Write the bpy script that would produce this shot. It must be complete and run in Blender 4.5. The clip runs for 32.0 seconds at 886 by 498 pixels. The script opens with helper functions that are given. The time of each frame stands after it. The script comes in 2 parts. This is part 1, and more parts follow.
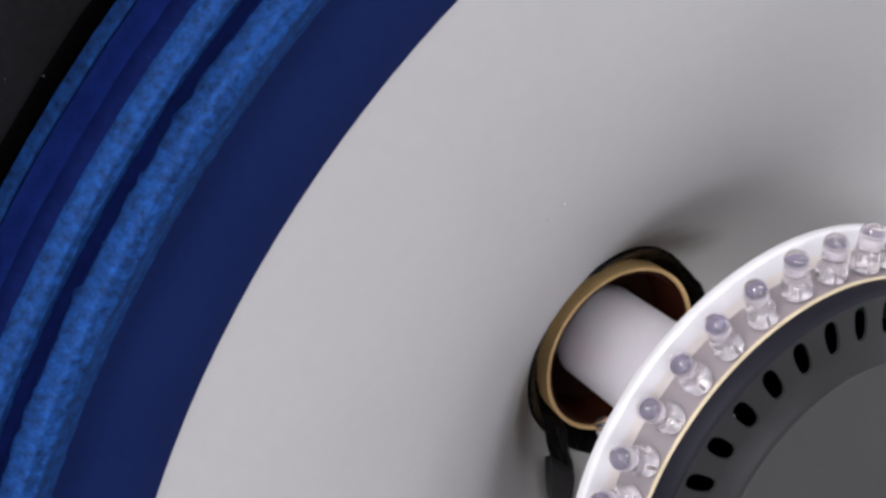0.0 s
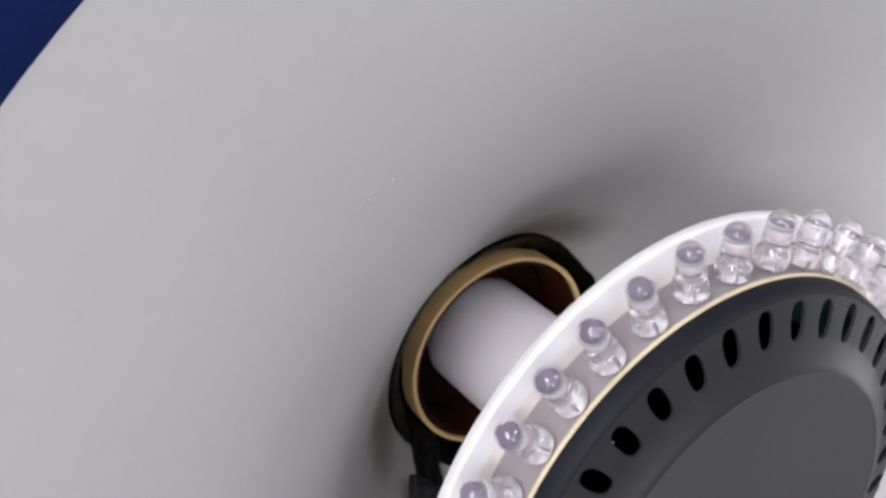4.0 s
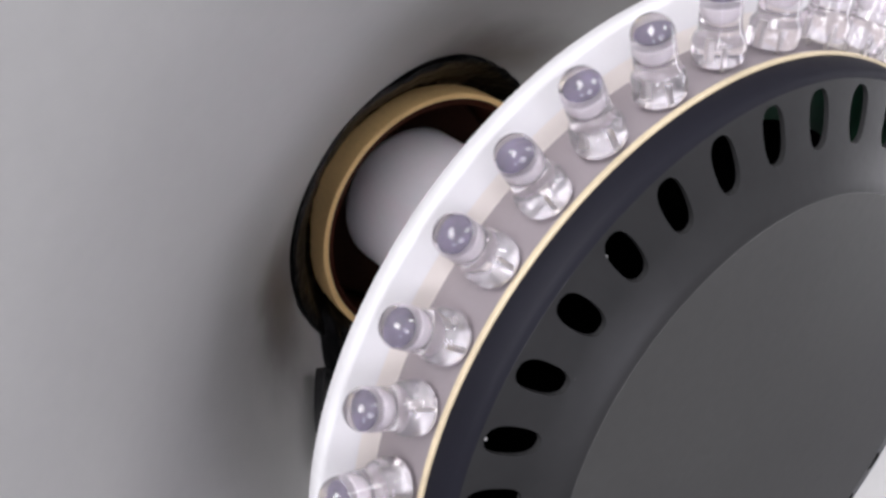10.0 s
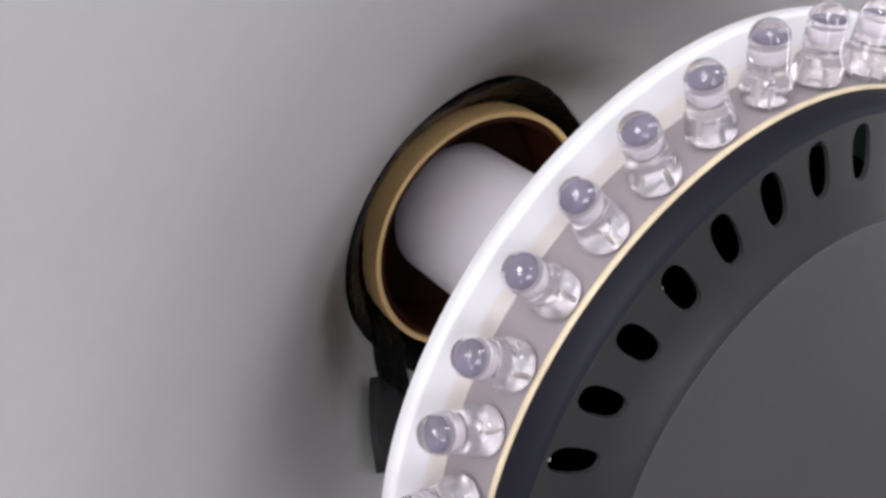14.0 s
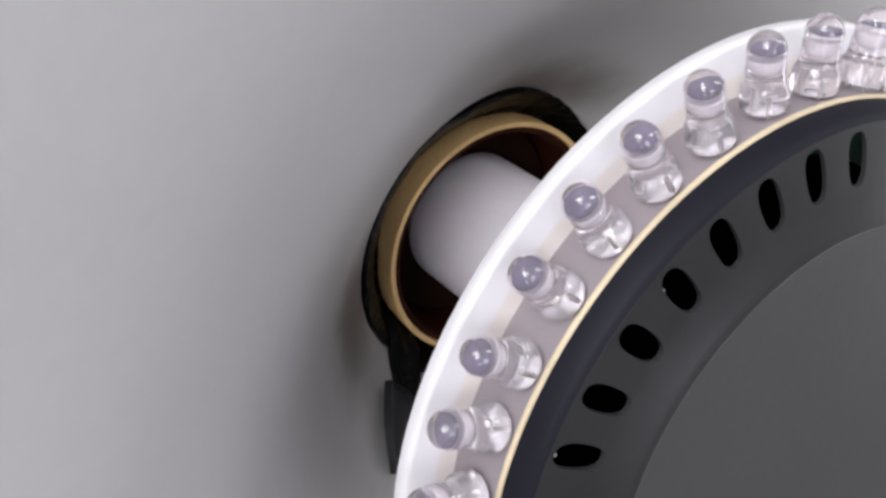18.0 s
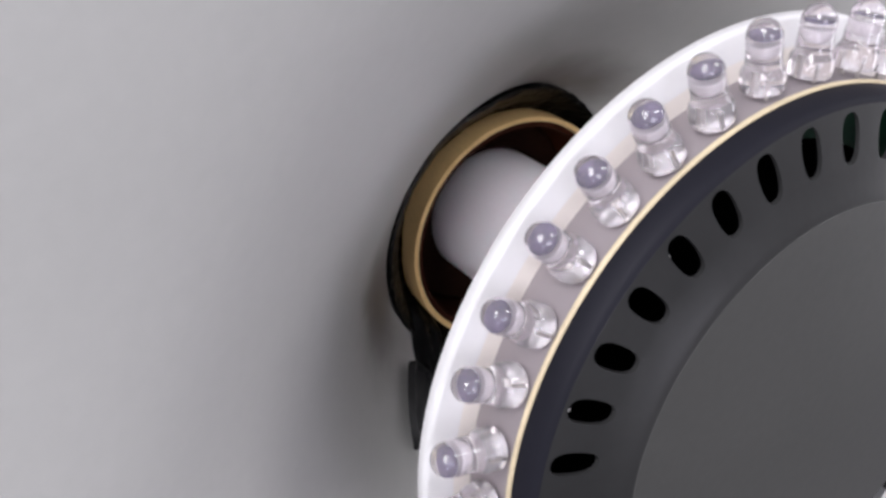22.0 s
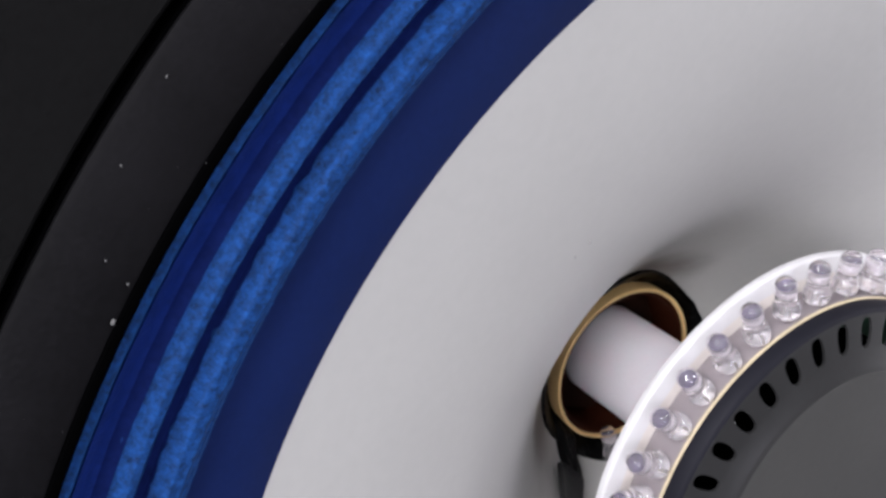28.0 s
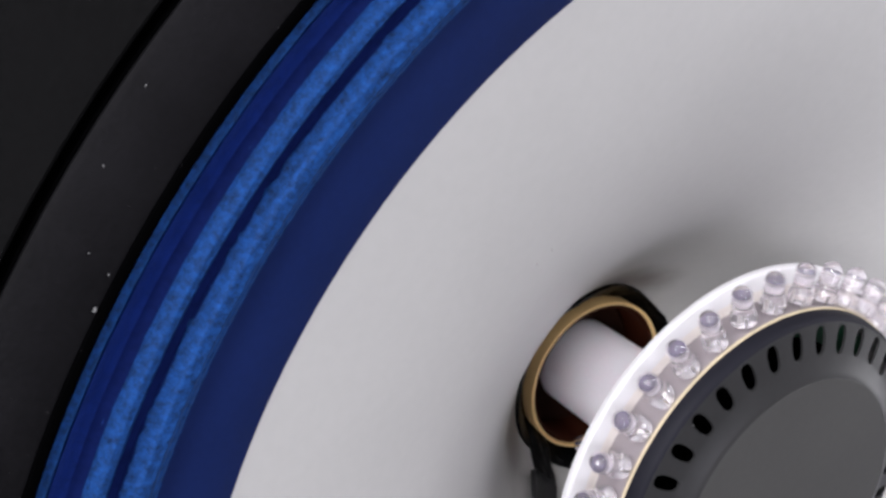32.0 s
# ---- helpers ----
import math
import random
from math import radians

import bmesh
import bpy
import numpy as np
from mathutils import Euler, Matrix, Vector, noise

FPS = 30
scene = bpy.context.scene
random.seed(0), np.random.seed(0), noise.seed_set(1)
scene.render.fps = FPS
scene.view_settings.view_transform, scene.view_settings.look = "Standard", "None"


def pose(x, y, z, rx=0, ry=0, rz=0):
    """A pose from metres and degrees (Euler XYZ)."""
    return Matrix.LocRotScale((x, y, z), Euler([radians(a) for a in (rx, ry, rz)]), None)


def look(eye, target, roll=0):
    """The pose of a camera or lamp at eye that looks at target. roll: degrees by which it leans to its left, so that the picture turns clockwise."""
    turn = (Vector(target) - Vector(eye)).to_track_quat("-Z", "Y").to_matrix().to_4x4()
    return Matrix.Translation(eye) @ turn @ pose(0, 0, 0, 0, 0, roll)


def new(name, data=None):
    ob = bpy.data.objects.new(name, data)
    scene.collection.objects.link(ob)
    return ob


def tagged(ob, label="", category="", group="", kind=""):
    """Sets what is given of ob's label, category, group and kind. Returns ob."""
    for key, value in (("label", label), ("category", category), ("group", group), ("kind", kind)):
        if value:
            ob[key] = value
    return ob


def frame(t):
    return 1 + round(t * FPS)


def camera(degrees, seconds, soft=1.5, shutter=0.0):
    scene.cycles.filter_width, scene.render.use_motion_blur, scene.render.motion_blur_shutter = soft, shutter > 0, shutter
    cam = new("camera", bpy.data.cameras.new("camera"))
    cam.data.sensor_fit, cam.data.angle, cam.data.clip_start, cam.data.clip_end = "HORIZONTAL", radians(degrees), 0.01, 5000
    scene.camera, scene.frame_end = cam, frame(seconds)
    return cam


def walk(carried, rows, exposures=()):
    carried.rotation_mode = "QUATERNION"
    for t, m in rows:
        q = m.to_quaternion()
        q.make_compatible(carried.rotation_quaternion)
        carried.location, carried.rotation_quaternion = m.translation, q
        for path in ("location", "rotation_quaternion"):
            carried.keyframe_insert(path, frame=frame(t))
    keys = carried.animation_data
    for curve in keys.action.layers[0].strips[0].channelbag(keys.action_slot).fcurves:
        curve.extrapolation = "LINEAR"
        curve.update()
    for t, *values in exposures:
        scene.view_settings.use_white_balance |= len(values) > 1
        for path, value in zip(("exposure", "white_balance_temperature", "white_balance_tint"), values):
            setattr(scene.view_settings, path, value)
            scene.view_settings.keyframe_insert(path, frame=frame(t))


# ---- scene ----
cam = camera(46.0, 32.0, soft=3.0)
ROWS = [
    (0.0, -0.1895, 0.1082, 0.5140, -25.90, -29.60, 12.77),
    (0.5, -0.1877, 0.1079, 0.5120, -26.08, -29.74, 13.32),
    (1.0, -0.1857, 0.1076, 0.5103, -26.37, -30.19, 13.73),
    (1.5, -0.1826, 0.1072, 0.5090, -26.74, -30.71, 14.31),
    (2.0, -0.1785, 0.1065, 0.5075, -27.11, -31.26, 14.87),
    (2.5, -0.1718, 0.1044, 0.5047, -27.43, -31.68, 15.36),
    (4.5, -0.1513, 0.0979, 0.4888, -28.84, -33.10, 15.70),
    (5.0, -0.1486, 0.0946, 0.4859, -29.23, -33.41, 15.79),
    (5.5, -0.1461, 0.0908, 0.4833, -29.49, -33.66, 15.98),
    (6.0, -0.1438, 0.0866, 0.4806, -29.54, -33.77, 16.28),
    (6.5, -0.1415, 0.0809, 0.4779, -29.62, -33.48, 16.81),
    (7.0, -0.1374, 0.0738, 0.4764, -30.05, -33.64, 17.55),
    (7.5, -0.1335, 0.0670, 0.4740, -30.35, -34.01, 18.01),
    (8.0, -0.1280, 0.0603, 0.4719, -30.98, -34.46, 18.52),
    (8.5, -0.1234, 0.0569, 0.4691, -31.17, -35.02, 18.84),
    (9.0, -0.1209, 0.0552, 0.4669, -31.05, -35.45, 19.13),
    (9.5, -0.1211, 0.0548, 0.4663, -30.74, -35.46, 19.36),
    (10.0, -0.1223, 0.0556, 0.4661, -30.47, -35.33, 19.39),
    (10.5, -0.1246, 0.0574, 0.4663, -30.29, -35.12, 19.04),
    (11.0, -0.1271, 0.0591, 0.4667, -30.14, -34.80, 18.72),
    (11.5, -0.1291, 0.0596, 0.4673, -29.92, -34.65, 18.38),
    (12.0, -0.1302, 0.0594, 0.4674, -29.80, -34.59, 18.32),
    (12.5, -0.1311, 0.0589, 0.4674, -29.95, -34.65, 18.38),
    (13.0, -0.1309, 0.0594, 0.4666, -30.27, -34.75, 18.51),
    (13.5, -0.1310, 0.0607, 0.4658, -30.60, -34.79, 18.43),
    (14.0, -0.1312, 0.0620, 0.4656, -30.96, -34.76, 18.30),
    (14.5, -0.1318, 0.0630, 0.4660, -31.11, -34.62, 18.29),
    (16.5, -0.1330, 0.0627, 0.4684, -30.29, -34.21, 18.27),
    (17.0, -0.1330, 0.0627, 0.4690, -30.21, -34.06, 18.21),
    (17.5, -0.1332, 0.0630, 0.4694, -30.17, -33.96, 17.84),
    (18.0, -0.1336, 0.0631, 0.4703, -29.93, -33.87, 17.66),
    (18.5, -0.1336, 0.0632, 0.4710, -29.50, -33.89, 17.25),
    (19.0, -0.1335, 0.0628, 0.4717, -29.03, -33.72, 17.02),
    (19.5, -0.1337, 0.0627, 0.4727, -28.50, -33.56, 16.88),
    (20.0, -0.1340, 0.0623, 0.4736, -28.20, -33.40, 16.57),
    (20.5, -0.1348, 0.0620, 0.4746, -28.00, -33.27, 16.33),
    (21.0, -0.1361, 0.0608, 0.4761, -28.00, -32.91, 16.65),
    (21.5, -0.1383, 0.0600, 0.4785, -28.21, -32.68, 16.98),
    (22.0, -0.1403, 0.0604, 0.4802, -28.43, -32.98, 17.07),
    (22.5, -0.1435, 0.0626, 0.4832, -28.52, -33.47, 17.30),
    (23.0, -0.1478, 0.0668, 0.4857, -28.61, -33.87, 16.82),
    (23.5, -0.1527, 0.0732, 0.4896, -28.65, -33.95, 16.04),
    (24.0, -0.1601, 0.0801, 0.4944, -28.45, -33.51, 15.40),
    (24.5, -0.1684, 0.0874, 0.4999, -27.90, -32.97, 15.04),
    (25.0, -0.1791, 0.0952, 0.5052, -27.02, -32.27, 14.89),
    (25.5, -0.1889, 0.1019, 0.5095, -26.22, -31.52, 14.59),
    (26.0, -0.1981, 0.1078, 0.5133, -25.80, -31.14, 14.04),
    (26.5, -0.2055, 0.1129, 0.5167, -25.67, -31.24, 13.43),
    (28.5, -0.2143, 0.1191, 0.5280, -25.26, -31.30, 12.68),
    (29.0, -0.2142, 0.1203, 0.5294, -25.60, -31.53, 13.08),
    (29.5, -0.2136, 0.1209, 0.5303, -25.88, -31.75, 13.25),
    (30.0, -0.2134, 0.1211, 0.5312, -25.79, -31.88, 13.29),
    (30.5, -0.2132, 0.1205, 0.5325, -25.38, -31.79, 13.16),
    (31.0, -0.2138, 0.1201, 0.5343, -24.61, -31.67, 13.12),
    (31.5, -0.2147, 0.1195, 0.5366, -24.11, -31.45, 13.11),
    (32.0, -0.2159, 0.1191, 0.5393, -23.96, -31.31, 13.08),
]
walk(cam, [(t, pose(x, y, z, rx, ry, rz)) for t, x, y, z, rx, ry, rz in ROWS],
     exposures=[(0.0, -0.63), (2.5, -0.62), (5.0, -0.60), (12.0, -0.57), (20.0, -0.57), (24.0, -0.53), (26.0, -0.56), (28.5, -0.52), (32.0, -0.50)])

# ---- world and light ----
sky = bpy.data.worlds.new("room_air")
scene.world = sky
sky.use_nodes = True
sky.node_tree.nodes["Background"].inputs[0].default_value = (0.8, 0.85, 1.0, 1)
sky.node_tree.nodes["Background"].inputs[1].default_value = 0.02


def area_lamp(name, eye, target, sx, sy, watts, colour):
    data = bpy.data.lights.new(name, "AREA")
    data.shape, data.size, data.size_y, data.energy, data.color = "RECTANGLE", sx, sy, watts, colour
    ob = new(name, data)
    ob.matrix_world = look(eye, target)
    return ob


HUB = Vector((0, 0, 0.40))
SIDE_TINT, LAMP = (0.993, 0.98, 1.036), (0.975, 0.948, 1.12)
# Area lights added and placed to fit the shading; no sources are seen.
area_lamp("overhead_fill", (-0.3, 0.15, 2.37), (-0.3, 0.15, 0), 0.9, 0.9, 17, LAMP)
area_lamp("overhead_fill", (-1.4, -1.2, 2.37), (-1.4, -1.2, 0), 0.9, 0.9, 7, LAMP)
area_lamp("side_fill_west", (-1.97, 1.25, 0.88), (0, 1.25, 0.88), 1.4, 0.75, 92, SIDE_TINT)
area_lamp("upper_fill_west", (-1.97, 0.85, 1.68), (0, 0.85, 1.68), 1.8, 0.7, 98, SIDE_TINT)
area_lamp("upper_fill_north", (0.8, 1.97, 1.95), (0.8, 0, 1.95), 1.4, 0.7, 41, SIDE_TINT)
area_lamp("side_fill_east", (1.97, 0.85, 0.8), (0, 0.85, 0.8), 2.2, 0.9, 30, SIDE_TINT)


# ---- materials ----
def tint(c, k):
    return tuple(min(1.0, v * k) for v in c) + (1,)


def material(name, colour, rough=0.5, metal=0.0, spread=0.12, scale=40.0, fine=900.0, bump=0.15, bump_scale=None, **more):
    """A principled surface with variation at two scales and fine relief."""
    m = bpy.data.materials.new(name)
    m.use_nodes = True
    nt = m.node_tree
    b = nt.nodes["Principled BSDF"]
    b.inputs["Roughness"].default_value, b.inputs["Metallic"].default_value = rough, metal
    geo = nt.nodes.new("ShaderNodeNewGeometry")
    big, small = nt.nodes.new("ShaderNodeTexNoise"), nt.nodes.new("ShaderNodeTexNoise")
    for n, s in ((big, scale), (small, fine)):
        n.inputs["Scale"].default_value, n.inputs["Detail"].default_value = s, 4
        nt.links.new(geo.outputs["Position"], n.inputs["Vector"])
    mean = nt.nodes.new("ShaderNodeMath")
    mean.operation = "MULTIPLY_ADD"
    mean.inputs[1].default_value = 0.6
    half = nt.nodes.new("ShaderNodeMath")
    half.operation = "MULTIPLY"
    half.inputs[1].default_value = 0.4
    nt.links.new(small.outputs["Fac"], half.inputs[0])
    nt.links.new(big.outputs["Fac"], mean.inputs[0])
    nt.links.new(half.outputs[0], mean.inputs[2])
    ramp = nt.nodes.new("ShaderNodeValToRGB")
    ramp.color_ramp.elements[0].position, ramp.color_ramp.elements[1].position = 0.3, 0.7
    ramp.color_ramp.elements[0].color = tint(colour, 1 - spread)
    ramp.color_ramp.elements[1].color = tint(colour, 1 + spread)
    nt.links.new(mean.outputs[0], ramp.inputs["Fac"])
    nt.links.new(ramp.outputs["Color"], b.inputs["Base Color"])
    gloss = nt.nodes.new("ShaderNodeMapRange")
    gloss.inputs["To Min"].default_value, gloss.inputs["To Max"].default_value = max(0.02, rough - 0.08), min(1, rough + 0.08)
    nt.links.new(big.outputs["Fac"], gloss.inputs["Value"])
    nt.links.new(gloss.outputs["Result"], b.inputs["Roughness"])
    if bump:
        rel = nt.nodes.new("ShaderNodeBump")
        rel.inputs["Strength"].default_value, rel.inputs["Distance"].default_value = bump, 0.0004
        src = small
        if bump_scale:
            src = nt.nodes.new("ShaderNodeTexNoise")
            src.inputs["Scale"].default_value = bump_scale
            nt.links.new(geo.outputs["Position"], src.inputs["Vector"])
        nt.links.new(src.outputs["Fac"], rel.inputs["Height"])
        nt.links.new(rel.outputs["Normal"], b.inputs["Normal"])
    for key, value in more.items():
        b.inputs[key.replace("_", " ")].default_value = value
    return m


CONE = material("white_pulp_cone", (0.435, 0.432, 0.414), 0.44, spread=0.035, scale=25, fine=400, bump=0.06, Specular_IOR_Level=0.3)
CLOTH = material("blue_treated_cloth", (0.0042, 0.034, 0.137), 0.75, spread=0.75, scale=850, fine=2200, bump=1.0, bump_scale=800, Specular_IOR_Level=0.14)
STRIP = material("navy_bonding_strip", (0.0061, 0.0140, 0.068), 0.6, spread=0.12, scale=60, fine=800, bump=0.1, Specular_IOR_Level=0.05)
GROOVE_NAVY = material("navy_groove_tone", (0.0036, 0.0086, 0.056), 0.7, spread=0.25, scale=300, fine=1200, bump=0.3, Specular_IOR_Level=0.02)
DEEP = material("deep_blue_groove_tone", (0.0045, 0.0150, 0.105), 0.5, spread=0.3, scale=350, fine=1400, bump=0.3, Specular_IOR_Level=0.1)
FOAM = material("charcoal_gasket_foam", (0.0045, 0.0043, 0.0050), 0.7, spread=0.45, scale=70, fine=1200, bump=0.3, Specular_IOR_Level=0.06)
VINYL = material("dark_grey_vinyl", (0.0033, 0.0033, 0.0034), 0.7, spread=0.45, scale=50, fine=900, bump=0.3, Specular_IOR_Level=0.08)
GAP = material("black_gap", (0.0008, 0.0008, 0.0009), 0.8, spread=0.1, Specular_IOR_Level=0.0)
TAN = material("tan_coil_former", (0.74, 0.50, 0.22), 0.45, spread=0.14, scale=90, fine=1500, bump=0.15)
VIOLET = material("violet_refraction_tone", (0.105, 0.086, 0.155), 0.12, spread=0.6, scale=500, bump=0.1)
PEARL = material("pale_reflector", (0.9, 0.86, 0.89), 0.25, 0.0, spread=0.1, scale=400, bump=0.1)
BROWN = material("dark_brown_lining", (0.034, 0.008, 0.003), 0.6, spread=0.3, scale=120, bump=0.1, Specular_IOR_Level=0.1)
GLUE = material("black_glossy_glue", (0.0012, 0.0012, 0.0014), 0.3, spread=0.3, scale=200, fine=900, bump=1.0, bump_scale=520, Specular_IOR_Level=0.09)
RUBBER = material("matt_black_rubber", (0.005, 0.005, 0.0055), 0.55, spread=0.3, scale=200, bump=0.3)
IRON = material("dark_iron", (0.020, 0.007, 0.004), 0.7, 0.0, spread=0.3, Specular_IOR_Level=0.1)
NYLON = material("white_nylon", (0.86, 0.795, 0.85), 0.4, spread=0.03, scale=60, bump=0.04, Subsurface_Weight=0.75, Subsurface_Radius=(0.024, 0.020, 0.021), Subsurface_Scale=1.0)
IVORY = material("ivory_shade_tone", (0.62, 0.575, 0.53), 0.4, spread=0.03, scale=60, bump=0.04)
NAVY = material("blue_black_plastic", (0.009, 0.009, 0.013), 0.55, spread=0.1, scale=60, bump=0.04, Specular_IOR_Level=0.09)
ACRYL = material("white_plastic", (0.60, 0.592, 0.596), 0.35, spread=0.02, scale=60, bump=0.04)
MAUVE = material("mauve_grey_plastic", (0.215, 0.188, 0.197), 0.4, spread=0.03, scale=60, bump=0.04)
CREAM = material("cream_edge_band", (0.50, 0.42, 0.28), 0.5, spread=0.15, scale=200, fine=1500, bump=0.2)
DISC = material("grey_disc_plastic", (0.0470, 0.0466, 0.0446), 0.42, spread=0.10, scale=35, fine=700, bump=0.05, Specular_IOR_Level=0.29)
CAP = material("grey_satin_plastic", (0.019, 0.019, 0.0192), 0.38, spread=0.14, scale=50, fine=700, bump=0.05, Specular_IOR_Level=0.21)
BOARD = material("green_board", (0.002, 0.032, 0.013), 0.4, spread=0.3, scale=150)
STEEL = material("tinned_steel", (0.62, 0.6, 0.58), 0.28, 0.9, spread=0.1, bump=0.1)
DUST = material("pale_dust", (0.11, 0.11, 0.11), 0.9, spread=0.2)
GREYDUST = material("grey_dust", (0.34, 0.33, 0.32), 0.9, spread=0.2)
PLASTER = material("grey_plaster", (0.25, 0.25, 0.26), 0.8, spread=0.05, scale=3, fine=60, bump=0.1)
FLOOR = material("grey_floor", (0.22, 0.21, 0.20), 0.6, spread=0.15, scale=4, fine=80)
CLEAR = bpy.data.materials.new("clear_epoxy")
CLEAR.use_nodes = True
eb = CLEAR.node_tree.nodes["Principled BSDF"]
eb.inputs["Base Color"].default_value = (1.0, 0.96, 0.985, 1)
eb.inputs["Roughness"].default_value, eb.inputs["IOR"].default_value, eb.inputs["Transmission Weight"].default_value = 0.015, 1.52, 0.92


def shade_patches(m, blobs, colour):
    """Irregular brown patches of painted shade on a surface: (x, y, z, reach) in metres each, with noisy outlines."""
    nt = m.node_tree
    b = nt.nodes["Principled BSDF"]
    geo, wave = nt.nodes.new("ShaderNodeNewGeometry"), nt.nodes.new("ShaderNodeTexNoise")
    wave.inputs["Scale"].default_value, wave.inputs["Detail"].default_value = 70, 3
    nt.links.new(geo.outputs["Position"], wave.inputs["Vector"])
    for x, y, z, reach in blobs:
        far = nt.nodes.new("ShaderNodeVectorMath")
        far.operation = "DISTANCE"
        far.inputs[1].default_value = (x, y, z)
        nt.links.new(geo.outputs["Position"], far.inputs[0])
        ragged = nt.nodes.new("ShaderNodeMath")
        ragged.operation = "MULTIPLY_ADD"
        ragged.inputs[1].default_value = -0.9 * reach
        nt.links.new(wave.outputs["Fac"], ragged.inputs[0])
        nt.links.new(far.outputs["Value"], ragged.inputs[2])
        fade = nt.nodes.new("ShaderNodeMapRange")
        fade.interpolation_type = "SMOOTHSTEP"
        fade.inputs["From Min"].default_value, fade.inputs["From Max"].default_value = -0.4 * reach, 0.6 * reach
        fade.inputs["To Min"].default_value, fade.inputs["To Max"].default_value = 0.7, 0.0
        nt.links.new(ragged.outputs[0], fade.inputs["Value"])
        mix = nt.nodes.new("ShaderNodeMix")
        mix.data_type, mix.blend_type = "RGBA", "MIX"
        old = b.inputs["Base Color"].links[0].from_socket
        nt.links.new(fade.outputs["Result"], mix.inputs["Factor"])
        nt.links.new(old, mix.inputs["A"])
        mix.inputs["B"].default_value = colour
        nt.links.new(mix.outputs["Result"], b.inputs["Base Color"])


# Brown patches paint the soft shade beside the glue bead into the cone.
shade_patches(CONE, [(-0.0085, 0.0345, 0.331, 0.015), (0.0045, 0.0345, 0.331, 0.014), (-0.0365, -0.0040, 0.334, 0.016), (-0.0355, -0.0150, 0.334, 0.018)], (0.105, 0.088, 0.072, 1))

# ---- builders (millimetres round the speaker's axis: r from it, d out of the baffle) ----
MM = 0.001


def axis_point(r, d, a):
    return Vector((r * math.cos(a), r * math.sin(a), d)) * MM


def thing(name, at, label, category, group="", kind=""):
    ob = new(name)
    ob.location = at
    ob.empty_display_size = 0.02
    return tagged(ob, label, category, group, kind)


def part(name, bm, mat, parent, label="", smooth=True, kind=""):
    bmesh.ops.recalc_face_normals(bm, faces=bm.faces)
    me = bpy.data.meshes.new(name)
    bm.to_mesh(me)
    bm.free()
    me.materials.append(mat)
    me.polygons.foreach_set("use_smooth", [smooth] * len(me.polygons))
    if smooth:
        me.set_sharp_from_angle(angle=radians(38))
    ob = new(name, me)
    ob.parent = parent
    return tagged(ob, label, kind=kind)


def lathe(profile, seg=192, closed=False, wobble=None):
    """A surface of revolution round the axis from (r, d) pairs."""
    bm = bmesh.new()
    rings = []
    for k, (r, d) in enumerate(profile):
        if r < 1e-6:
            rings.append([bm.verts.new(axis_point(0, d, 0))])
            continue
        ring = []
        for i in range(seg):
            a = 2 * math.pi * i / seg
            dr, dd = wobble(a, k) if wobble else (0, 0)
            ring.append(bm.verts.new(axis_point(r + dr, d + dd, a)))
        rings.append(ring)
    pairs = list(zip(rings, rings[1:])) + ([(rings[-1], rings[0])] if closed else [])
    for p, q in pairs:
        for i in range(seg):
            j = (i + 1) % seg
            if len(p) == 1:
                bm.faces.new((p[0], q[i], q[j]))
            elif len(q) == 1:
                bm.faces.new((p[i], q[0], p[j]))
            else:
                bm.faces.new((p[i], q[i], q[j], p[j]))
    return bm


def box(x0, x1, y0, y1, z0, z1, bevel=0.0):
    bm = bmesh.new()
    bmesh.ops.create_cube(bm, size=1)
    for v in bm.verts:
        v.co = Vector(((x0 + x1) / 2 + v.co.x * (x1 - x0), (y0 + y1) / 2 + v.co.y * (y1 - y0), (z0 + z1) / 2 + v.co.z * (z1 - z0)))
    if bevel:
        bmesh.ops.bevel(bm, geom=bm.edges, offset=bevel, segments=2, affect="EDGES")
    return bm


# ---- the room ----
def slab(name, b, mat, label):
    return tagged(part(name, box(*b), mat, None, label, smooth=False), label, name.split("_")[0], kind="structure")


slab("floor", (-2.1, 2.1, -2.1, 2.1, -0.1, 0.0), FLOOR, "plain grey floor of the room")
slab("ceiling", (-2.1, 2.1, -2.1, 2.1, 2.4, 2.5), PLASTER, "plain grey plaster ceiling of the room")
slab("wall_north", (-2.1, 2.1, 2.0, 2.1, 0.0, 2.4), PLASTER, "grey plaster wall of the room")
slab("wall_south", (-2.1, 2.1, -2.1, -2.0, 0.0, 2.4), PLASTER, "grey plaster wall of the room")
slab("wall_east", (2.0, 2.1, -2.0, 2.0, 0.0, 2.4), PLASTER, "grey plaster wall of the room")
slab("wall_west", (-2.1, -2.0, -2.0, 2.0, 0.0, 2.4), PLASTER, "grey plaster wall of the room")

# ---- the cabinet, lying on its back ----
cabinet = thing("speaker_cabinet", (0, 0, 0), "dark grey vinyl speaker cabinet lying on its back", "cabinet")
TOP = 0.4109


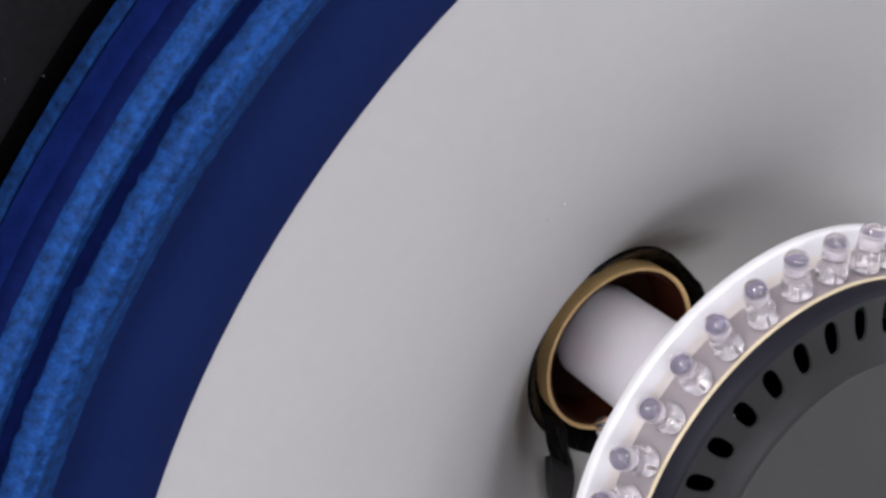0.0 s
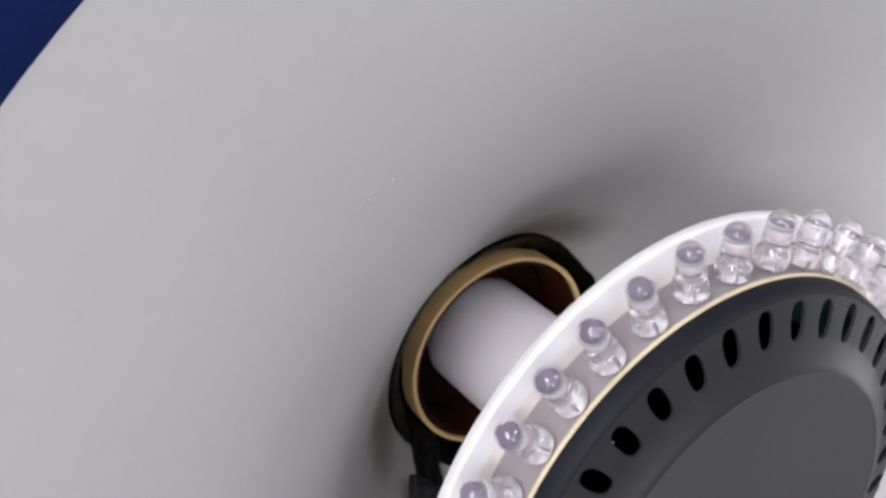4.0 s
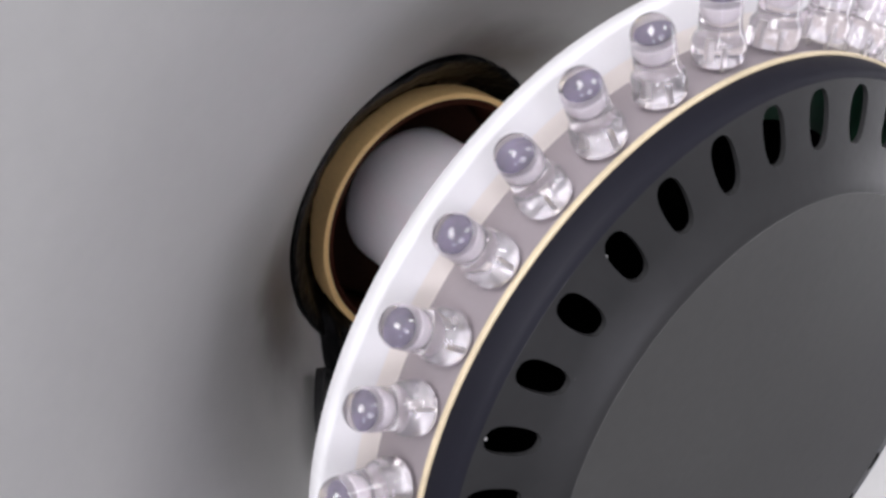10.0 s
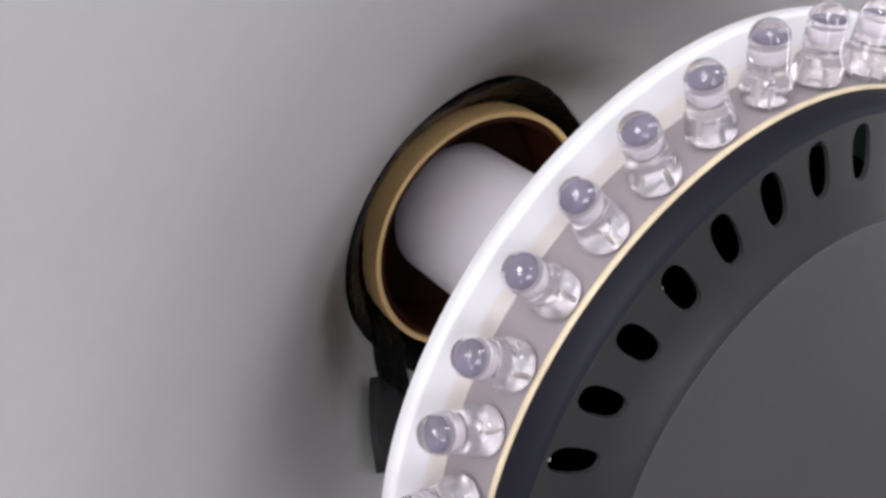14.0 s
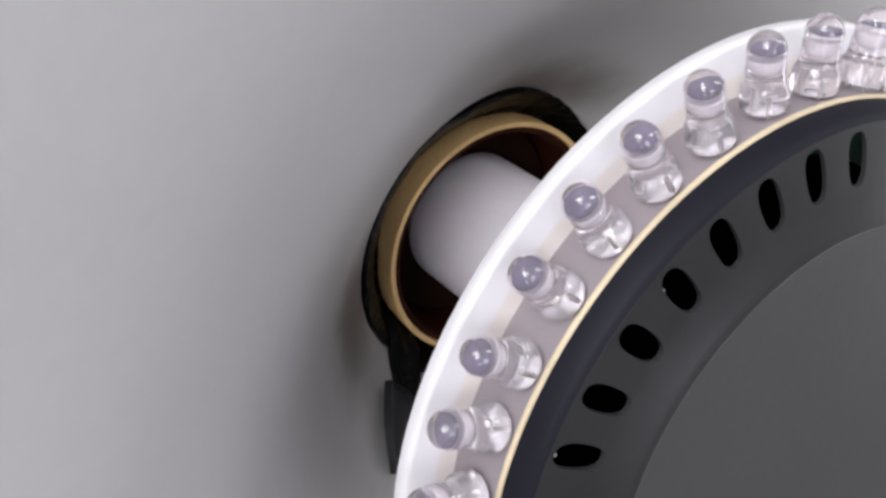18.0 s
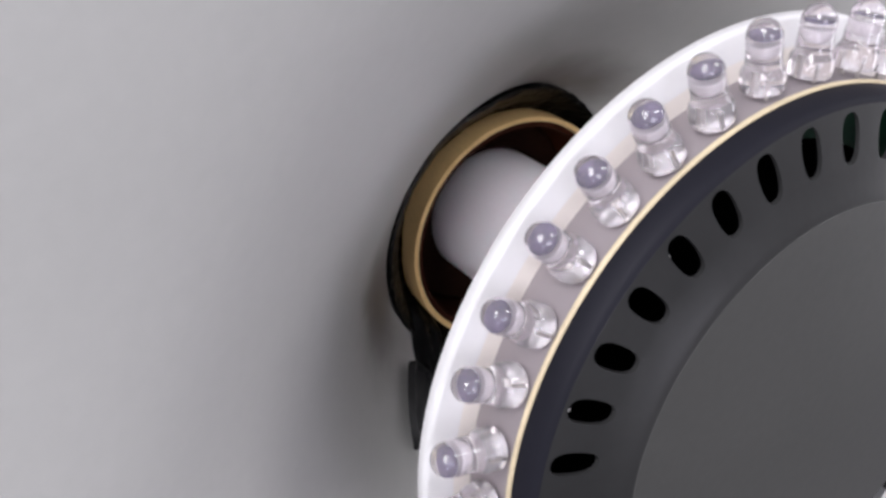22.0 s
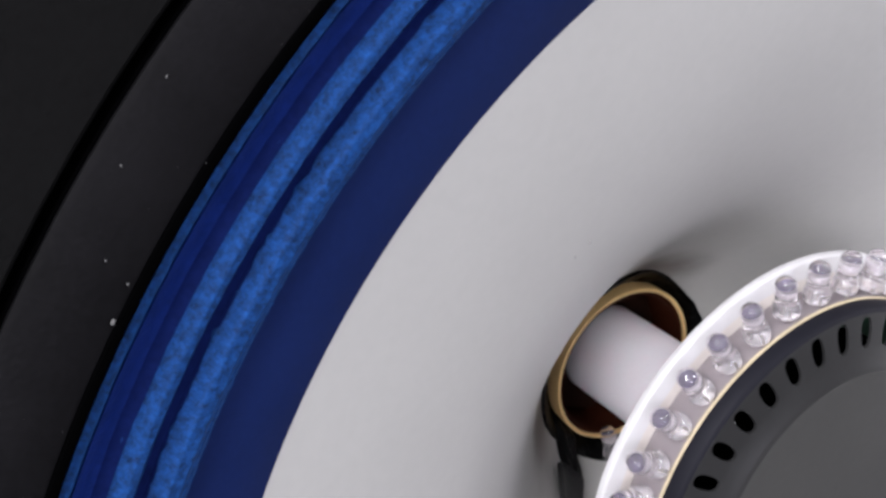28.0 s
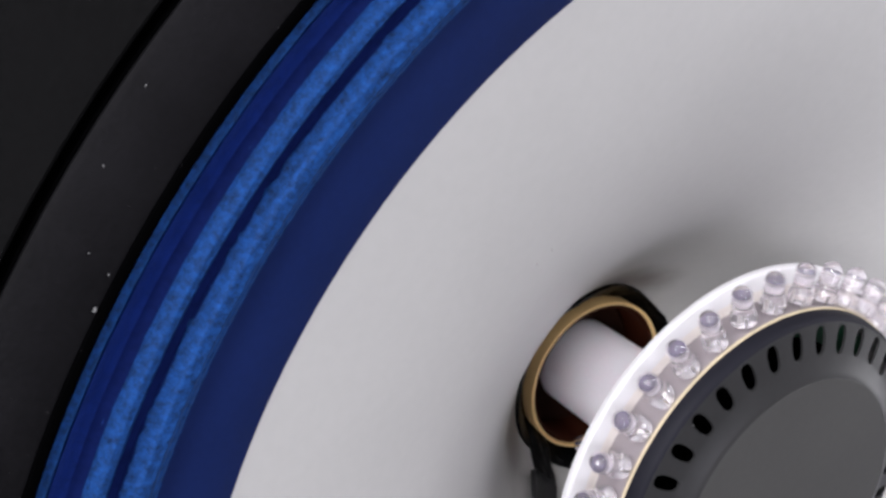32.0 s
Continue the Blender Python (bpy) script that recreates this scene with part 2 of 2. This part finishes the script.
def baffle():
    """The front panel with a round opening, and a narrow gap round the driver."""
    bm = bmesh.new()
    seg, hx, hy = 160, 0.31, 0.36
    rings = []
    for r, z in ((0.2022, TOP - 0.024), (0.2022, TOP - 0.0006), (0.2028, TOP)):
        rings.append([bm.verts.new((r * math.cos(2 * math.pi * i / seg), r * math.sin(2 * math.pi * i / seg), z)) for i in range(seg)])

    def edge(z):
        ring = []
        for i in range(seg):
            a = 2 * math.pi * i / seg
            c, s = math.cos(a), math.sin(a)
            k = min(hx / abs(c) if abs(c) > 1e-6 else 9, hy / abs(s) if abs(s) > 1e-6 else 9)
            ring.append(bm.verts.new((k * c, k * s, z)))
        return ring
    rings += [edge(TOP), edge(TOP - 0.024)]
    for p, q in list(zip(rings, rings[1:])) + [(rings[-1], rings[0])]:
        for i in range(seg):
            j = (i + 1) % seg
            bm.faces.new((p[i], q[i], q[j], p[j]))
    return bm


part("front_panel", baffle(), VINYL, cabinet, "front panel with a round opening", smooth=False)
LOW = TOP - 0.0242
for nm, b in (("side_panel", (-0.31, -0.292, -0.36, 0.36, 0.0, LOW)), ("side_panel", (0.292, 0.31, -0.36, 0.36, 0.0, LOW)),
              ("end_panel", (-0.2918, 0.2918, 0.342, 0.36, 0.0, LOW)), ("end_panel", (-0.2918, 0.2918, -0.36, -0.342, 0.0, LOW)),
              ("back_panel", (-0.2918, 0.2918, -0.3418, 0.3418, 0.0, 0.018))):
    part(nm, box(*b), VINYL, cabinet, smooth=False)

# ---- the loudspeaker ----
speaker = thing("loudspeaker", HUB, "large loudspeaker with white cone and blue corrugated cloth surround", "loudspeaker")
CONE_OUT, CONE_IN = (153.0, 2.5), (24.6, -77.2)


def cone_d(r):
    """Depth of the cone's face at a radius: steep at the throat and flaring towards the edge."""
    x = r - CONE_IN[0]
    return CONE_IN[1] + 0.190 * x + 55.83 * math.erf(x / 70)


def cone_slope(r):
    return 0.190 + 0.9 * math.exp(-((r - CONE_IN[0]) / 70) ** 2)


face = [(r, cone_d(r)) for r in np.linspace(28.4, CONE_OUT[0], 60)]
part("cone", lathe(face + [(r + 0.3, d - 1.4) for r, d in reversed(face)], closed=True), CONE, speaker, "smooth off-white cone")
part("bonding_strip", lathe([(152.2, 0.9), (152.3, 1.5), (152.9, 1.9), (157.0, 3.6), (161.0, 4.9), (167.05, 5.72), (167.2, 4.8), (158, 2.6), (153.4, 0.9)], closed=True), STRIP, speaker, "flat navy glued inner strip of the surround")


ROLL = [(167.0, 5.7), (168.4, 7.2), (170.2, 9.2), (171.8, 9.3), (173.2, 7.8), (174.8, 6.5), (175.8, 7.6), (176.8, 9.6), (177.8, 9.8),
        (178.9, 8.8), (179.8, 7.4), (180.6, 6.7), (182.2, 6.9), (184.0, 8.3), (185.4, 9.7), (186.4, 9.4), (187.6, 9.0)]


def roll_d(r):
    """Rounded rolls with grooves between them, and a low ridge beside the gasket."""
    for (r0, d0), (r1, d1) in zip(ROLL, ROLL[1:]):
        if r <= r1:
            f = (r - r0) / (r1 - r0)
            return d0 + (d1 - d0) * f * f * (3 - 2 * f)
    return ROLL[-1][1]


def weave(a, k):
    """Slightly ragged threads along the rolls."""
    p = Vector((95 * math.cos(a), 95 * math.sin(a), (k if k < 100 else 199 - k) * 0.12))
    return (0.12 * noise.noise(p), 0.13 * noise.noise(p * 1.5 + Vector((5, 0, 0))))


roll = [(r, roll_d(r)) for r in np.linspace(167.0, 187.6, 100)]
part("surround", lathe(roll + [(r, d - 0.7) for r, d in reversed(roll)], seg=900, closed=True, wobble=weave), CLOTH, speaker, "corrugated blue treated cloth surround")
# Navy and deep blue rings darken the grooves between the rolls.
for groove, mat, label in (([(173.7, 7.5), (174.2, 7.1), (175.2, 7.1), (175.7, 7.5), (175.4, 5.8), (174.0, 5.8)], GROOVE_NAVY, "navy ring set in a groove"),
                           ([(179.5, 7.9), (180.0, 7.4), (180.8, 7.2), (181.4, 7.35), (181.2, 5.9), (179.8, 5.9)], GROOVE_NAVY, "navy ring set in a groove"),
                           ([(181.45, 7.4), (182.3, 7.6), (183.2, 8.2), (184.0, 8.8), (184.7, 9.45), (184.4, 6.0), (181.6, 6.0)], DEEP, "deep blue ring on the rising side of the groove")):
    part("groove_ring", lathe(groove, seg=256, closed=True, wobble=weave), mat, speaker, label)
part("gasket", lathe([(188.9, 1.0), (188.9, 11.3), (189.3, 11.5), (199.5, 10.6), (200.4, 9.8), (200.4, -4.0), (190, -4.0)], closed=True), FOAM, speaker, "charcoal foam gasket ring")
part("gasket_lip", lathe([(186.7, 1.0), (186.7, 10.3), (187.1, 11.1), (187.7, 11.5), (188.6, 11.5), (188.85, 11.2), (188.85, 1.0)], closed=True), GAP, speaker, "black glued inner lip of the gasket")
# Black wall paints the groove's shade; its foot is the frame flange.
part("groove_shade_ring", lathe([(200.5, -18.0), (200.5, 9.2), (200.7, 9.2), (200.8, 9.0), (200.8, -14.05), (212.0, -14.05), (212.0, -18.0)], closed=True), GAP, speaker, "black ring painting the shade in the groove, with the frame flange below")
for ob in speaker.children:
    if ob.name in ("bonding_strip", "surround", "groove_ring", "groove_ring.001", "groove_ring.002", "gasket", "gasket_lip", "groove_shade_ring"):
        ob.location.z = 0.0009
part("voice_coil_former", lathe([(24.5, -79.5), (24.5, -72.0), (24.35, -71.7), (23.45, -71.7), (23.3, -72.0), (23.25, -79.5)], closed=True), TAN, speaker, "tan voice coil former")


def glow_swell(a, k):
    """The lining is thicker on one side, standing in for the former's reddish glow."""
    return (-0.45 * (1 + math.cos(a - radians(150))) if 0 < k < 4 else 0, 0)


part("coil_lining", lathe([(23.2, -72.5), (22.7, -72.8), (22.5, -73.4), (22.5, -95), (23.2, -95)], closed=True, wobble=glow_swell), BROWN, speaker, "red-brown inside of the coil tube")


def bump_at(a, centre, half):
    x = abs((math.degrees(a) - centre + 180) % 360 - 180) / half
    return (1 - x * x) ** 2 if x < 1 else 0.0


def lumps(a, k):
    """Uneven bead: heaped at the top and beside the leads, drawn in where the glue ran out."""
    heap = 0.8 * bump_at(a, 112, 30) + 0.8 * bump_at(a, 200, 30) if 3 < k < 9 else 0
    drawn = (5.0 * bump_at(a, 56, 66) + 3.4 * bump_at(a, 238, 62)) * min(1.0, max(0.0, (k - 3) / 5))
    p = Vector((math.cos(a), math.sin(a), 0))
    out = 0.45 * noise.noise(p * 3 + Vector((0, 0, k * 0.7))) + 0.3 * noise.noise(p * 11 + Vector((0, 0, k)))
    up = 0.45 * noise.noise(p * 4 + Vector((0, 0, 9 + k * 0.5))) + 0.35 * noise.noise(p * 14 + Vector((0, 0, 3 + k)))
    return out - drawn, up + heap - 1.05 * drawn


part("glue_bead", lathe([(24.1, -81.5), (24.5, -76.7), (25.5, -76.0)] + [(r, cone_d(r) + h) for r, h in ((26.6, 0.3), (28.0, 0.7), (29.6, 0.9), (31.1, 1.0), (32.4, 0.9), (33.2, 0.35), (33.6, -0.8))]
                        + [(30.5, -80.5)], seg=160, closed=True, wobble=lumps), GLUE, speaker, "lumpy black glossy glue bead")


def on_cone(r, a, h):
    """A point h above the cone's face."""
    k = cone_slope(r)
    n = math.hypot(1, k)
    return axis_point(r - h * k / n, cone_d(r) + h / n, a)


def strap(path, steps=40, across=14):
    """A lumpy band laid on the cone along (r, degrees, half width, height) knots."""
    bm = bmesh.new()
    rows = []
    for i in range(steps + 1):
        u = i / steps * (len(path) - 1)
        k = min(int(u), len(path) - 2)
        f = u - k
        f = f * f * (3 - 2 * f)
        r, az, w, h = [p + (q - p) * f for p, q in zip(path[k], path[k + 1])]
        row = []
        for j in range(across + 1):
            v = -1 + 2 * j / across
            lift = h * max(0.0, 1 - v ** 4) ** 0.6 * (1 + 0.25 * noise.noise(Vector((r * 0.35, v * 2, az * 0.1)))) - 0.3
            ww = w * (1 + 0.14 * noise.noise(Vector((r * 0.3, 7 + math.copysign(1, v), 1))))
            row.append(bm.verts.new(on_cone(r, radians(az) + v * ww / r, lift)))
        rows.append(row)
    for p, q in zip(rows, rows[1:]):
        for j in range(across):
            bm.faces.new((p[j], p[j + 1], q[j + 1], q[j]))
    return bm


part("lead_strap", strap([(25.2, -128, 4.6, 2.2), (28.0, -125, 5.8, 2.8), (31.0, -121, 5.2, 2.2), (34.0, -117.5, 5.4, 2.0), (36.5, -116.5, 5.2, 1.6), (39.5, -118, 4.0, 1.2)]), GLUE, speaker, "black glued lead strap on the cone")


def paddle():
    """A thick curled tab at the strap's end, cupped along its length."""
    bm = bmesh.new()
    n, m = 18, 12
    top, low = [], []
    for i in range(n + 1):
        u = i / n
        r = 35.4 + 11.2 * u
        w = 6.3 * min(1.0, (u / 0.06) ** 0.5) * (1 - u ** 2.2) ** 0.8 + 0.3
        t_row, l_row = [], []
        for j in range(m + 1):
            v = -1 + 2 * j / m
            h = 0.9 + 1.5 * v * v * (1 - 0.4 * u) + 0.6 * u
            t_row.append(bm.verts.new(on_cone(r, radians(-124.6) + v * w / r, h + 0.7)))
            l_row.append(bm.verts.new(on_cone(r, radians(-124.6) + v * w / r, h - 0.9)))
        top.append(t_row)
        low.append(l_row)
    for g in (top, low):
        for p, q in zip(g, g[1:]):
            for j in range(m):
                bm.faces.new((p[j], p[j + 1], q[j + 1], q[j]))
    for i in range(n):
        for j in (0, m):
            bm.faces.new((top[i][j], top[i + 1][j], low[i + 1][j], low[i][j]))
    for i in (0, n):
        for j in range(m):
            bm.faces.new((top[i][j], top[i][j + 1], low[i][j + 1], low[i][j]))
    return bm


part("lead_tab", paddle(), RUBBER, speaker, "matt black curled lead tab")
part("pole_piece", lathe([(0, -83.4), (20.6, -83.4), (21.2, -84.0), (21.2, -112), (0, -112)]), IRON, speaker, "dark iron pole piece")
part("basket", lathe([(22.2, -112), (60, -112), (75, -90), (150, -22), (189, -4.2), (190, -6), (152, -26), (77, -94), (62, -116), (22.2, -116)], closed=True), VINYL, speaker, "dark metal basket behind the cone")

# ---- the lamp wheel on its post ----
wheel = thing("led_wheel", HUB, "white wheel of clear light diodes round a grey slotted cap", "lamp")
post = part("post", lathe([(0, -83.3), (13.3, -83.3), (13.9, -82.6), (13.9, -16.2), (0, -16.2)], seg=96), NYLON, wheel, "white nylon post")
post.location = axis_point(0.5, 0, radians(60))
part("flange", lathe([(0, -16.0), (57.9, -16.2), (58.2, -16.0), (58.3, -15.6), (58.3, -14.9), (58.2, -14.4), (57.95, -14.05), (57.5, -13.9), (0, -13.9)], seg=256), ACRYL, wheel, "white plastic flange")
# Thin ivory ring paints the warm shade on the flange beside the drum.
part("flange_shade_ring", lathe([(50.85, -13.86), (53.6, -13.86), (50.85, -13.7)], seg=256, closed=True), IVORY, wheel, "ivory ring painting the warm shade at the foot of the drum")
part("drum", lathe([(50.8, -13.85), (50.8, -5.0), (49.4, -5.0), (49.4, -13.85)], seg=256, closed=True), MAUVE, wheel, "mauve-grey drum wall")
part("rim_band", lathe([(51.1, -5.2), (51.1, -4.7), (50.98, -4.55), (50.7, -4.55), (50.7, -4.9), (50.85, -4.95), (50.85, -5.2)], seg=256, closed=True), CREAM, wheel, "thin cream edge band")

SLOT0, LED0, COUNT = radians(145.27), radians(146.2), 36


def cap_d(r):
    """Depth of the cap's face at a radius."""
    pts = ((0, 3.6), (35.8, 3.5), (38.5, 2.2), (41.0, 1.15), (45, 0.15), (49.0, -0.85), (50.4, -3.8))
    for (r0, d0), (r1, d1) in zip(pts, pts[1:]):
        if r <= r1:
            return d0 + (d1 - d0) * (r - r0) / (r1 - r0)
    return pts[-1][1]


def slotted_cap():
    """A dished cap with an even ring of oval openings through its sloping band."""
    bm = bmesh.new()
    half = math.pi / COUNT
    n = 8
    outer_ring, inner_ring = [], []
    for s in range(COUNT):
        a0 = SLOT0 + 2 * half * s
        rim = [(41 + 8 * i / n, -half) for i in range(n)] + [(49, -half + 2 * half * i / n) for i in range(n)]
        rim += [(49 - 8 * i / n, half) for i in range(n)] + [(41, half - 2 * half * i / n) for i in range(n)]
        frame_v = [bm.verts.new(axis_point(r, cap_d(r), a0 + a)) for r, a in rim]
        hole, wall = [], []
        for r, a in rim:
            x, y = (r - 44.85) / 4, a / half
            g = math.atan2(y, x)
            c, q = math.cos(g), math.sin(g)
            rr = 44.85 + 3.48 * math.copysign(abs(c) ** 0.8, c)
            aa = 1.8 / 45 * math.copysign(abs(q) ** 0.8, q)
            hole.append(bm.verts.new(axis_point(rr, cap_d(rr) - 0.05, a0 + aa)))
            wall.append(bm.verts.new(axis_point(rr, cap_d(rr) - 0.7, a0 + aa)))
        m = len(rim)
        for i in range(m):
            j = (i + 1) % m
            bm.faces.new((frame_v[i], frame_v[j], hole[j], hole[i]))
            bm.faces.new((hole[i], hole[j], wall[j], wall[i]))
        outer_ring += frame_v[n:2 * n]
        inner_ring += list(reversed(frame_v[3 * n + 1:] + [frame_v[0]]))
    seg = COUNT * n
    first = math.pi / COUNT

    def ring(r, d, shift):
        return [bm.verts.new(axis_point(r, d, SLOT0 - first + 2 * math.pi * (i + shift) / seg)) for i in range(seg)]
    outs = [outer_ring] + [ring(r, d, 0) for r, d in ((49.04, -0.9), (49.04, -3.2), (48.8, -3.2), (48.8, -1.6))] 
    ins = [inner_ring] + [ring(r, d, 1) for r, d in ((38.5, 2.2), (37.4, 2.8), (36.6, 3.2), (36.0, 3.36), (36.0, 1.5))]
    for chain in (outs, ins):
        for p, q in zip(chain, chain[1:]):
            for i in range(seg):
                j = (i + 1) % seg
                bm.faces.new((p[i], p[j], q[j], q[i]))
    bmesh.ops.remove_doubles(bm, verts=bm.verts, dist=1e-6)
    return bm


part("cap", slotted_cap(), CAP, wheel, "grey satin cap with a ring of oval slots")
part("cap_disc", lathe([(0, 3.5), (35.0, 3.42), (35.9, 3.38), (35.98, 3.3), (35.98, 1.2), (0, 1.2)], seg=192), DISC, wheel, "plain grey disc in the middle of the cap")
part("cap_lip", lathe([(49.06, -0.86), (49.6, -1.15), (50.1, -1.9), (50.6, -4.3), (50.6, -6.0), (49.06, -6.0)], seg=192, closed=True), NAVY, wheel, "blue-black lip round the cap")
# Added black disc over the board keeps the near slots dark.
part("slot_backing", lathe([(0, -10.9), (39.5, -10.9), (40.2, -11.5), (0, -11.5)], seg=96), GAP, wheel, "black disc over the board that darkens the slots")
part("circuit_board", lathe([(0, -11.6), (49.2, -11.6), (49.2, -13.2), (0, -13.2)], seg=96), BOARD, wheel, "green circuit board inside the cap")


def diode_lens():
    """Body of a clear diode along +z from its seat: rounded collar, barrel and a low dome."""
    prof = [(0, 0), (2.8, 0), (3.02, 0.3), (3.1, 1.2), (3.05, 2.4), (2.85, 3.0), (2.55, 3.3), (2.45, 3.7)]
    prof += [(2.4, 5.4)] + [(2.42 * math.cos(a), 7.6 + 2.4 * math.sin(a)) for a in np.linspace(0.0, math.pi / 2 - 0.12, 10)] + [(0, 10.0)]
    bm, seg = bmesh.new(), 28
    rings = [[bm.verts.new(Vector((r * math.cos(2 * math.pi * i / seg), r * math.sin(2 * math.pi * i / seg), z)) * MM) for i in range(seg)] if r else [bm.verts.new(Vector((0, 0, z)) * MM)] for r, z in prof]
    for p, q in zip(rings, rings[1:]):
        for i in range(seg):
            j = (i + 1) % seg
            if len(p) == 1:
                bm.faces.new((p[0], q[i], q[j]))
            elif len(q) == 1:
                bm.faces.new((p[i], q[0], p[j]))
            else:
                bm.faces.new((p[i], q[i], q[j], p[j]))
    return bm


def turned(profile, seg=20, aside=0.0):
    """A small body of revolution along +z, set aside from it along +x."""
    bm = bmesh.new()
    rings = [[bm.verts.new(Vector((aside + r * math.cos(2 * math.pi * i / seg), r * math.sin(2 * math.pi * i / seg), z)) * MM) for i in range(seg)] for r, z in profile]
    for p, q in zip(rings, rings[1:]):
        for i in range(seg):
            j = (i + 1) % seg
            bm.faces.new((p[i], q[i], q[j], p[j]))
    bm.faces.new(rings[0])
    bm.faces.new(rings[-1])
    return bm


def diode_lead(side):
    """One metal lead from the drum into the lens."""
    bm = bmesh.new()
    bmesh.ops.create_cube(bm, size=1)
    for v in bm.verts:
        v.co = Vector((side * 1.27 + v.co.x * 0.4, v.co.y * 0.4, 0.3 + v.co.z * 3.2)) * MM
    return bm


# A violet disc in each dome stands in for its dark refraction.
lens0 = part("led", diode_lens(), CLEAR, wheel, "clear round diode")
inner = [part("lead", diode_lead(1), STEEL, lens0, smooth=False), part("lead", diode_lead(-1), STEEL, lens0, smooth=False),
         part("cup", turned([(0.6, 4.6), (1.0, 4.8), (1.5, 5.6), (1.7, 6.5), (1.6, 6.6)]), PEARL, lens0, "pale reflector cup"),
         part("refraction_disc", turned([(1.25, 7.45), (1.58, 7.5), (1.58, 7.6), (1.25, 7.75)], aside=0.3), VIOLET, lens0, "violet disc standing in for the dark refraction of the dome")]


def set_diode(ob, a, seat=51.7, d=-8.3, twist=0.0):
    out = Vector((math.cos(a), math.sin(a), 0))
    turn = out.to_track_quat("Z", "Y").to_matrix().to_4x4()
    ob.matrix_local = Matrix.Translation(axis_point(seat, d, a)) @ turn @ Matrix.Rotation(twist, 4, "Z")


rng = random.Random(4)
for k in range(COUNT):
    if k == 0:
        led = lens0
    else:
        led = new("led", lens0.data)
        led.parent = wheel
        tagged(led, "clear round diode")
        for src in inner:
            q = new(src.name.split(".")[0], src.data)
            q.parent = led
    set_diode(led, LED0 + 2 * math.pi * k / COUNT + rng.uniform(-0.006, 0.006), 51.7 + rng.uniform(-0.25, 0.25), -8.0 + rng.uniform(-0.2, 0.2), math.pi / 2 + rng.uniform(-0.5, 0.5))

# ---- dust and marks ----
def specks(name, spots, mat, label, where):
    """Tiny crumbs lying on a surface: (r, degrees, size) each."""
    bm = bmesh.new()
    pick = random.Random(11)
    for r, az, size in spots:
        c = where(r, radians(az)) + Vector((0, 0, 0.4)) * size * MM
        made = bmesh.ops.create_icosphere(bm, subdivisions=1, radius=1)
        turn = pick.uniform(0, 6.3)
        for v in made["verts"]:
            k = 1 + 0.35 * noise.noise(v.co * 2 + Vector((r, az, 0)))
            x, y, z = v.co.x * 0.5 * k, v.co.y * 0.9 * k, v.co.z * 0.5
            v.co = c + Vector((x * math.cos(turn) - y * math.sin(turn), x * math.sin(turn) + y * math.cos(turn), z)) * size * MM
    ob = part(name, bm, mat, None, label)
    ob.location = HUB
    return tagged(ob, label, "dust", kind="stuff")


def gasket_face(r, a):
    return axis_point(r, 12.4 - 0.9 * max(0, r - 189) / 9.6, a)


crumbs = random.Random(5)
slot_spots = [(47.9, 175.6, 0.34), (46.6, 147.2, 0.3)]
specks("slot_specks", slot_spots, GREYDUST, "small pale specks in the slots of the cap", lambda r, a: axis_point(r, cap_d(r) - 0.55, a))
spots = [(189.4, 160.3, 0.55), (197.2, 155.1, 0.3), (198.2, 151.8, 0.25), (193.4, 158.3, 0.22), (189.8, 158.8, 0.26)]
spots += [(crumbs.uniform(188.5, 198), crumbs.uniform(135, 175), crumbs.uniform(0.04, 0.11)) for _ in range(40)]
specks("gasket_dust", spots, DUST, "pale dust crumbs on the black gasket", gasket_face)
marks = [(103.3, 142.5, 0.42), (104.3, 144.8, 0.48)] + [(crumbs.uniform(40, 145), crumbs.uniform(60, 240), crumbs.uniform(0.05, 0.16)) for _ in range(8)]
specks("cone_dust", marks, GREYDUST, "small grey dust specks on the white cone", lambda r, a: axis_point(r, cone_d(r), a))
caps = [(crumbs.uniform(2, 43), crumbs.uniform(60, 260), crumbs.uniform(0.05, 0.13)) for _ in range(26)]
specks("cap_dust", caps, DUST, "fine pale dust on the grey cap", lambda r, a: axis_point(r, cap_d(r), a))

# a spare diode lying on the cone under the wheel
spare = thing("loose_led", HUB, "clear diode lying loose on the white cone", "diode")
body = new("lens", lens0.data)
body.parent = spare
for src in inner:
    q = new(src.name.split(".")[0], src.data)
    q.parent = spare
lie = Matrix.Translation(on_cone(31.5, radians(-86.0), 2.9)) @ Vector((-0.25, 0.9, -0.45)).to_track_quat("Z", "Y").to_matrix().to_4x4()
for ob in spare.children:
    ob.matrix_local = lie
